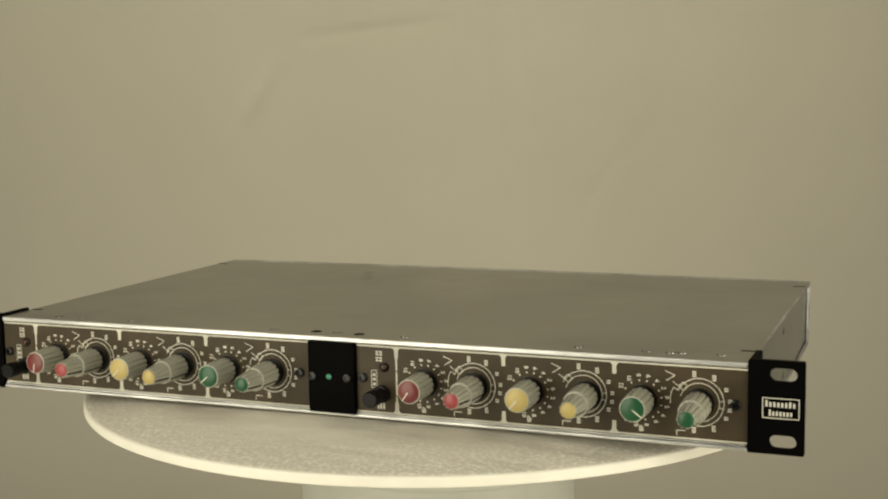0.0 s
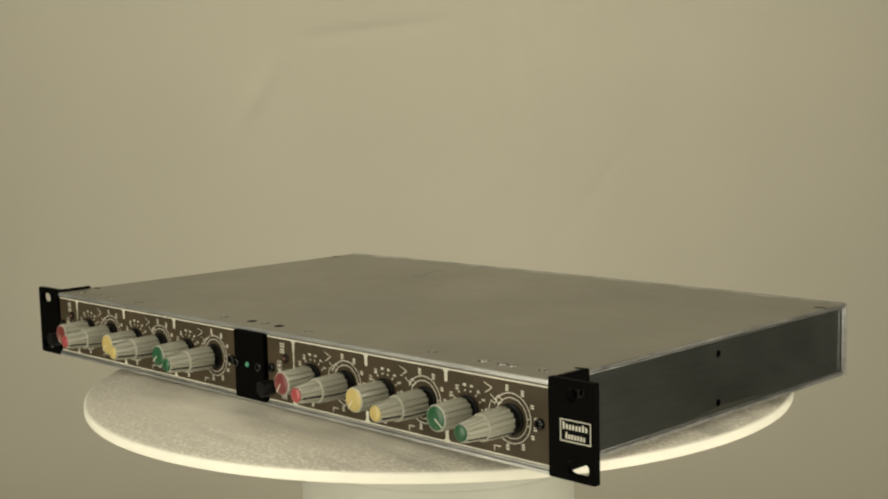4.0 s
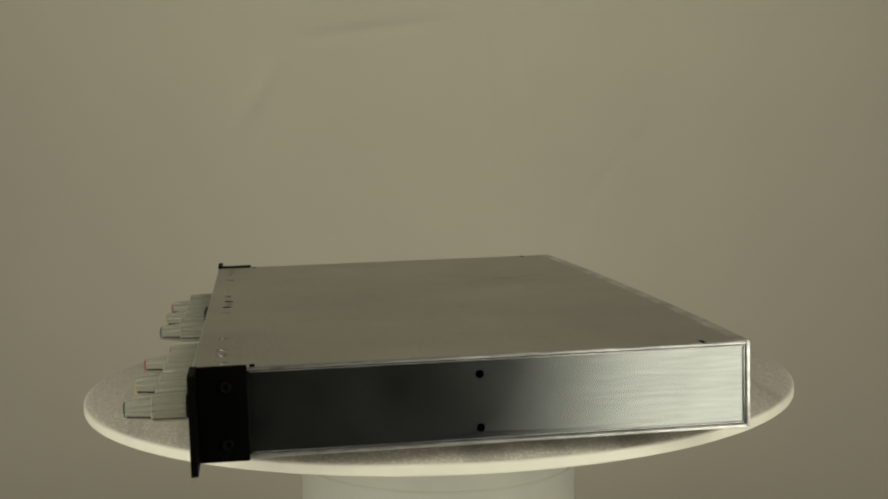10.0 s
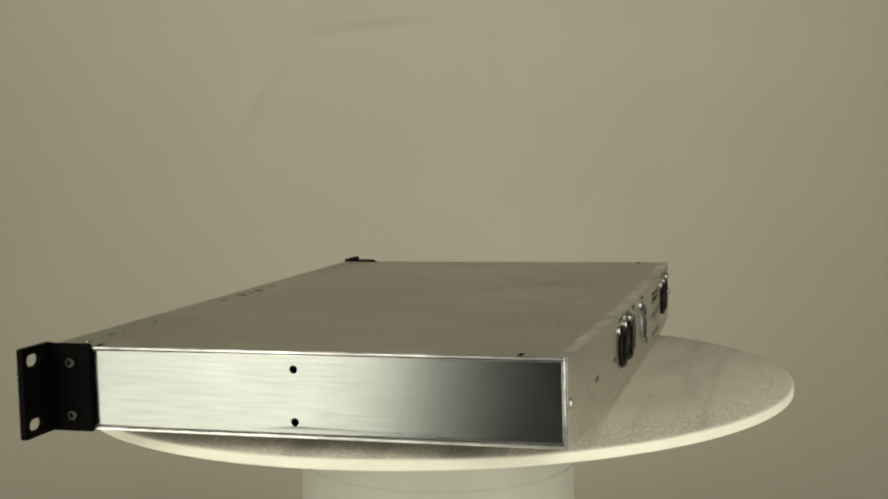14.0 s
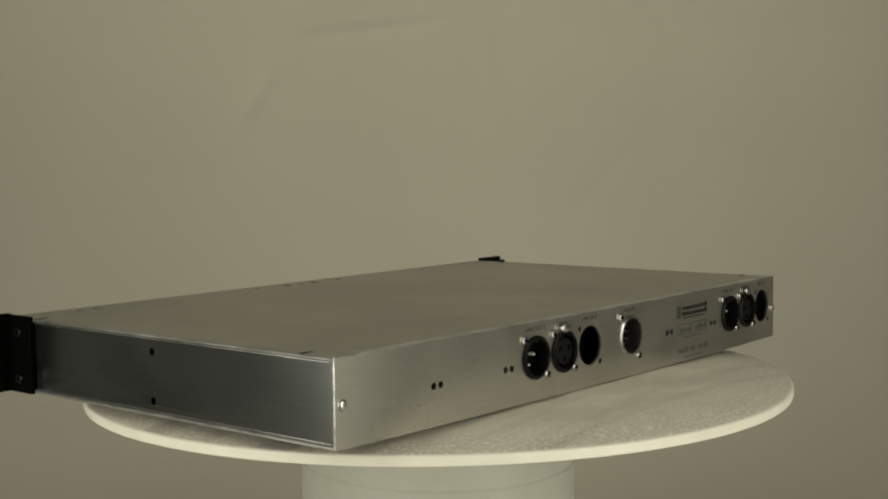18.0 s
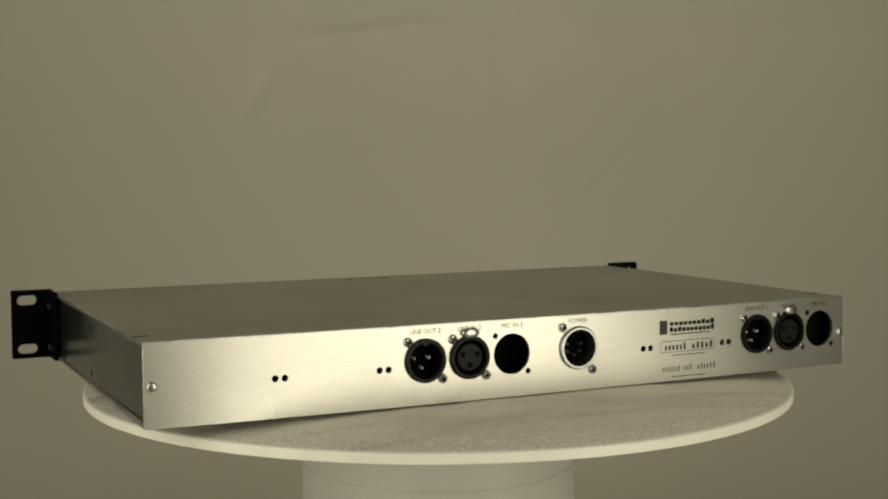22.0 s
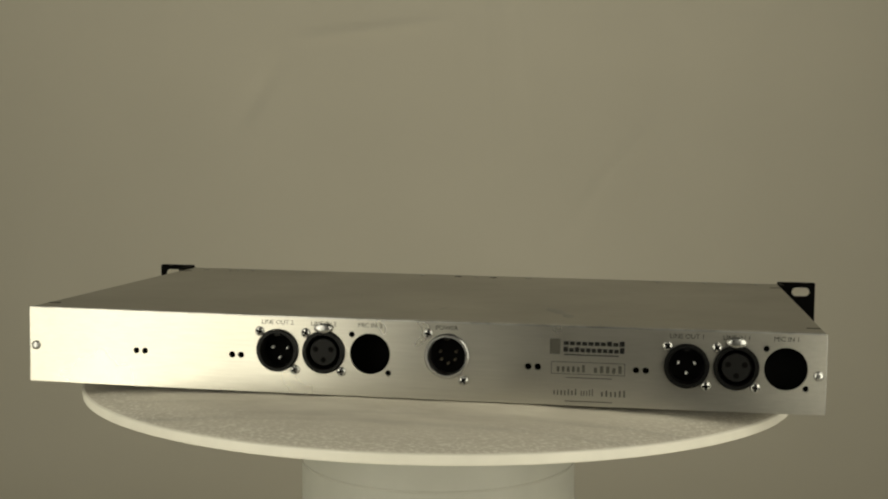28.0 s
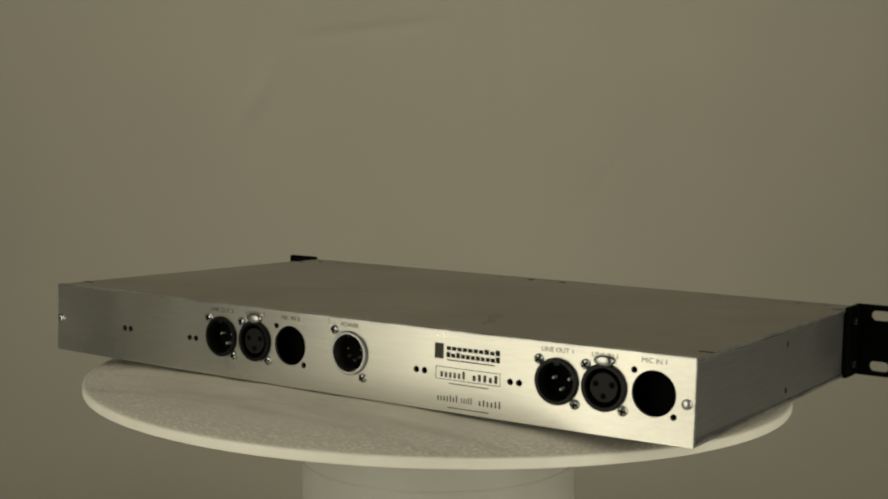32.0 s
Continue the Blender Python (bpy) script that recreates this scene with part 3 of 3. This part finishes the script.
def module(unit, off):
    """One equaliser strip of the front: panel, print, switch, lamp and six knobs."""
    panel = part("front_module", box(bmesh.new(), 14.4 + off, 215.5 + off, PANEL_Y, PANEL_Y + 2, 2.2, 39.2), BROWN, unit, "dark brown anodised panel with white print")
    printing(panel, off)
    head = screw_mesh("panel_screw", 2.5, 1.6, BLACK_STEEL, True)
    for x in (17.9, 210.0):
        shared("panel_screw", head, panel, here(x + off, PANEL_Y, 21.3, FORWARD), "black socket screw")
    part("lamp_bezel", lathe(bmesh.new(), [(2.6, 0), (2.6, 0.7), (2.0, 1.0)], 24, at(30.2 + off, PANEL_Y, 27.6, FORWARD)), BLACK_PLASTIC, panel, "", 40)
    part("lamp", lathe(bmesh.new(), [(1.9, 0.8), (1.8, 1.6), (1.1, 2.3), (0.3, 2.5)], 20, at(30.2 + off, PANEL_Y, 27.6, FORWARD)), RED_LENS, panel, "unlit red lamp", 50)
    switch = part("push_switch", lathe(bmesh.new(), [(4.6, 0), (4.6, 2.5), (3.6, 3.0), (3.6, 9), (4.3, 9.4), (4.3, 15.6), (3.8, 16.2)], 28, at(28.6 + off, PANEL_Y, 13.4, FORWARD)), BLACK_PLASTIC, unit, "black plastic push button", 40)
    turns = (215, 140, 218, 150, 128, 160) if off == 0 else (190, 150, 225, 150, 230, 150)
    for i, (cx, single, double) in enumerate(((53.6, RED, PINK), (110.2, YELLOW, YELLOW), (166.8, GREEN, GREEN))):
        knob(unit, cx - 1.2 + off, 20.6, single, False, turns[2 * i])
        knob(unit, cx + 26.2 + off + (1.8 if i == 1 and off == 0 else 0), 20.8, double, True, turns[2 * i + 1] - 30)


def middle(unit):
    """The black strip between the modules, with its lamp."""
    strip = part("centre_plate", box(bmesh.new(), -12.8, 14.0, -2.0, PANEL_Y + 1, 1.6, 39.6, 0.4), BLACK, unit, "black painted strip with a green lamp")
    head = screw_mesh("strip_screw", 2.4, 1.4, BLACK_STEEL, True)
    for x in (-10.0, 10.2):
        shared("strip_screw", head, strip, here(x, -2.0, 21.0, FORWARD), "black socket screw")
    part("lamp", lathe(bmesh.new(), [(1.6, 0), (1.5, 0.5), (0.9, 1.1), (0.2, 1.3)], 20, at(-0.6, -2.0, 21.0, FORWARD)), LIT, strip, "lit green lamp", 50)


def connector(panel, x, z, kind, y):
    """A round three- or five-pin audio socket on the rear."""
    pos = lambda d=0.0: at(x, y + d, z, BACKWARD)
    if kind == "power":
        ring = part("power_connector", lathe(bmesh.new(), [(12.0, 0), (12.0, 1.0), (11.2, 1.8), (10.2, 1.8), (10.0, 0.5), (10.0, -9)], 48, pos(), cap_start=False, cap_end=False), SHELL, panel, "round nickel power socket", 40)
        r = 10.0
    else:
        ring = part("audio_connector", lathe(bmesh.new(), [(11.6, 0), (11.6, 1.3), (11.0, 1.9), (9.6, 1.9), (9.2, 1.0), (9.2, -9)], 48, pos(), cap_start=False, cap_end=False), BLACK_PLASTIC, panel, "black round three-pin audio socket", 40)
        r = 9.2
    if kind == "female":
        part("insert", lathe(bmesh.new(), [(7.4, -6), (7.4, 0.2), (6.9, 0.7)], 40, pos()), RUBBER, ring, "dark grey insert", 40)
        for a, b in ((-4.2, 1.6), (4.2, 1.6), (0, -4.2)):
            part("pin_hole", lathe(bmesh.new(), [(1.5, 0.6), (1.5, 0.78)], 16, at(x + a, y, z + b, BACKWARD)), DARK, ring)
        tab = lathe(bmesh.new(), [(2.7, 0), (2.7, 1.7), (2.35, 2.5), (1.4, 3.0), (0.4, 3.1)], 28, at(x, y, z + 13.0, BACKWARD @ Matrix.Diagonal((1.9, 1, 1, 1))))
        part("latch", tab, SHELL, ring, "nickel release latch", 50)
    else:
        part("insert", lathe(bmesh.new(), [(r, -9), (r, -7.5)], 40, pos()), DARK, ring, "", 40)
        five = [(4.6 * math.cos(radians(a)), 4.6 * math.sin(radians(a))) for a in (160, 215, 270, 325, 20)]
        for a, b in five if kind == "power" else ((-4.2, 0.8), (4.2, 0.8), (0, -4.6)):
            pin = lathe(bmesh.new(), [(0.7, -7.6), (0.7, -4.4), (0.4, -3.8)], 14, at(x + a, y, z + b, BACKWARD))
            part("pin", pin, PIN if kind != "power" else DULL_PIN, ring, "", 40)
        part("key", box(bmesh.new(), x - 1.6, x + 1.6, y - 6, y + 1.2, z + r - 1.4, z + r + 0.4, 0.3), BLACK_PLASTIC, ring)
    return ring


def rear_bow(x):
    """How far the thin rear plate swells outward, and its slope there."""
    k = x / W
    return 2.2 - 2.2 * k * k - 1.8 * k ** 4, -(4.4 * k + 7.2 * k ** 3) / W


def bow_rear(panel):
    """Lays the rear plate and all that is fixed to it on the swollen curve."""
    for v in panel.data.vertices:
        v.co.y += rear_bow(v.co.x / MM)[0] * MM
    for ob in panel.children:
        spot = ob.matrix_basis.translation
        if spot.length > 1e-6:
            d, slope = rear_bow(spot.x / MM)
            ob.matrix_basis = here(spot.x / MM, spot.y / MM + d, spot.z / MM, Matrix.Rotation(math.atan(slope), 4, "Z") @ ob.matrix_basis.to_3x3().to_4x4())
            continue
        for piece in (ob, *ob.children):
            for v in piece.data.vertices:
                v.co.y += rear_bow(v.co.x / MM)[0] * MM


def rear(unit):
    y = DEPTH
    groups = ((71.2, 45.6, 20.1, "2"), (-146.2, -171.2, -196.1, "1"))
    zc = 23.3
    holes, pairs = [], []
    for a, b, c, _ in groups:
        holes += [circle(a, zc, 10.6), circle(b, zc, 10.6), circle(c, zc, 11.0, 48)]
        holes += [circle(c + 10.0, 33.5, 1.6, 16), circle(c - 10.0, 13.4, 1.6, 16)]
    holes.append(circle(-21.5, 23.8, 10.4))
    for a in (149.6, 94.3, -67.2, -123.0):
        holes += [circle(a + 2.5, 20.0, 1.75, 18), circle(a - 2.5, 20.0, 1.75, 18)]
    bm = bmesh.new()
    steps = list(np.linspace(-W - 0.5, W + 0.5, 61))
    plate(bm, [(x, 0.2) for x in steps] + [(x, HIGH + 0.2) for x in reversed(steps)], holes, 1.6, on_rear(y))
    panel = part("rear_panel", bm, ALU_REAR, unit, "brushed aluminium rear plate with sockets and black print", 30)
    bm, rows = bmesh.new(), []
    for i in range(121):
        x = -W + 2 * W * i / 120
        d = 0.22 * noise.noise((x / 11, 3.0, 0)) + 0.14 * noise.noise((x / 4, 7.0, 0))
        rows.append([bm.verts.new(p) for p in ((x, y - 6.4, HIGH - 0.4), (x, y + 0.06, HIGH - 0.4), (x, y + 0.06 + 0.3 * d, HIGH + 0.05 + d), (x, y - 0.5, HIGH + 0.38 + d), (x, y - 6.4, HIGH + 0.05))])
    for p, q in zip(rows, rows[1:]):
        for k in range(5):
            bm.faces.new((p[k], p[(k + 1) % 5], q[(k + 1) % 5], q[k]))
    bm.faces.new(rows[0]), bm.faces.new(rows[-1])
    part("rear_lip", bm, ALU_EDGE, panel, "bright worn upper edge", 40)
    for s in (-1, 1):
        a, b = sorted((s * (W + 0.5), s * (W + 0.9)))
        part("corner_edge", box(bmesh.new(), a, b, y - 1.7, y - 0.02, 0.4, HIGH, 0.15, 2), ALU_EDGE, panel, "bright worn corner", 60)
    part("inner_wall", box(bmesh.new(), -W + 3, W - 3, DEPTH - 15, DEPTH - 12, 2, HIGH - 2), DARK, unit)
    head, cross = screw_mesh("panel_screw", 2.6, 1.5, STEEL), cross_mesh(2.6, 1.5)
    spots = [(-212.4, 20.2), (212.2, 20.4), (-11.3, 35.4), (-30.6, 11.2)]
    for a, b, c, _ in groups:
        for s in (a, b):
            spots += [(s + 9.9, 33.4), (s - 9.9, 13.2)]
    for i, (x, z) in enumerate(spots):
        s = shared("panel_screw", head, panel, here(x, y, z, BACKWARD @ Matrix.Rotation(0.7 * i, 4, "Z")), "nickel cross-head screw")
        if i > 1:
            shared("recess", cross, s, Matrix())
    for a, b, c, _ in groups:
        connector(panel, a, zc, "male", y)
        connector(panel, b, zc, "female", y)
    connector(panel, -21.5, 23.8, "power", y)
    # readable print
    turn = Matrix.Rotation(radians(180), 4, "Z") @ Matrix.Rotation(radians(90), 4, "X")
    for a, b, c, n in groups:
        for x, text in ((a, "LINE OUT " + n), (b, "LINE IN " + n), (c, "MIC IN " + n)):
            lettering(text, 2.5, x, y + 0.06, 38.5, GREY_PRINT, panel, turn)
    lettering("POWER", 2.5, -21.3, y + 0.06, 38.7, GREY_PRINT, panel, turn)
    # maker's marks, as plain bars
    bm = bmesh.new()
    letter_bars(bm, -114.4, -82.4, 32.0, 34.8, 10, y - 0.02, 0.08, 1, 0.82)
    letter_bars(bm, -114.4, -82.4, 28.4, 31.4, 11, y - 0.02, 0.08, 2, 0.82)
    box(bm, -111.5, -83.2, y - 0.02, y + 0.06, 26.7, 27.3)
    part("printed_mark", bm, INK, panel, "black bars of a printed mark")
    part("mark_block", box(bmesh.new(), -81.2, -75.8, y - 0.02, y + 0.06, 27.2, 35.2), GREY_PRINT, panel)
    bm = bmesh.new()
    frame_bars(bm, -114.9, -76.6, 16.7, 23.3, 0.35, y - 0.02, 0.08)
    letter_bars(bm, -113.2, -97.4, 17.9, 21.9, 5, y - 0.02, 0.08, 3, 0.55)
    letter_bars(bm, -94.2, -78.4, 17.9, 21.9, 6, y - 0.02, 0.08, 4, 0.55)
    box(bm, -108.2, -84.4, y - 0.02, y + 0.06, 14.7, 15.2)
    letter_bars(bm, -115.2, -101.5, 5.6, 9.2, 6, y - 0.02, 0.08, 5, 0.4)
    letter_bars(bm, -98.6, -91.5, 5.6, 9.2, 5, y - 0.02, 0.08, 6, 0.4)
    letter_bars(bm, -90.0, -77.0, 5.6, 9.2, 7, y - 0.02, 0.08, 9, 0.4)
    box(bm, -108.6, -84.2, y - 0.02, y + 0.06, 2.3, 2.8)
    part("printed_mark", bm, GREY_PRINT, panel, "grey bars of a printed mark")
    bow_rear(panel)


def rack_unit():
    unit = tagged(new("rack_equalizer"), "brushed aluminium rack equalizer with brown front and grey knobs", "audio equipment")
    case(unit)
    ears(unit)
    module(unit, 0.0)
    module(unit, -229.0)
    middle(unit)
    rear(unit)
    return unit


studio()
backdrop()
TABLE, DISC = turntable()
UNIT = rack_unit()

# seconds and degrees of turn
SPIN = [(0, -21.95), (0.5, -24.92), (1, -27.97), (1.5, -30.96), (2, -33.98), (2.5, -36.96), (3, -39.60), (3.5, -42.40), (5.5, -55.01), (6, -58.06), (6.5, -61.20), (7, -64.20), (7.5, -67.24), (8, -70.11), (8.5, -73.15), (9, -75.99), (9.5, -78.70), (10, -81.95), (10.5, -84.71), (11, -87.83), (11.5, -91.18), (12, -94.40), (12.5, -97.37), (13, -100.13), (13.5, -102.93), (14, -105.88), (14.5, -108.99), (16.5, -121.67), (17, -124.58), (17.5, -127.44), (18, -130.21), (19, -136.15), (20, -141.83), (21, -148.05), (22, -154.15), (23, -160.24), (24, -165.95), (25, -171.70), (25.5, -174.60), (27.5, -186.40), (28, -189.45), (28.5, -192.58), (29, -195.42), (29.5, -198.32), (30, -201.65), (31, -208.01), (32, -213.48)]
SEAT = Matrix.Translation((-0.00343, -0.14119, 0.0))


def motions():
    walk(DISC, [(t, pose(0, 0, 0, 0, 0, a) @ TILT) for t, a in SPIN])
    walk(UNIT, [(t, pose(0, 0, 0, 0, 0, a) @ TILT @ SEAT) for t, a in SPIN])


motions()
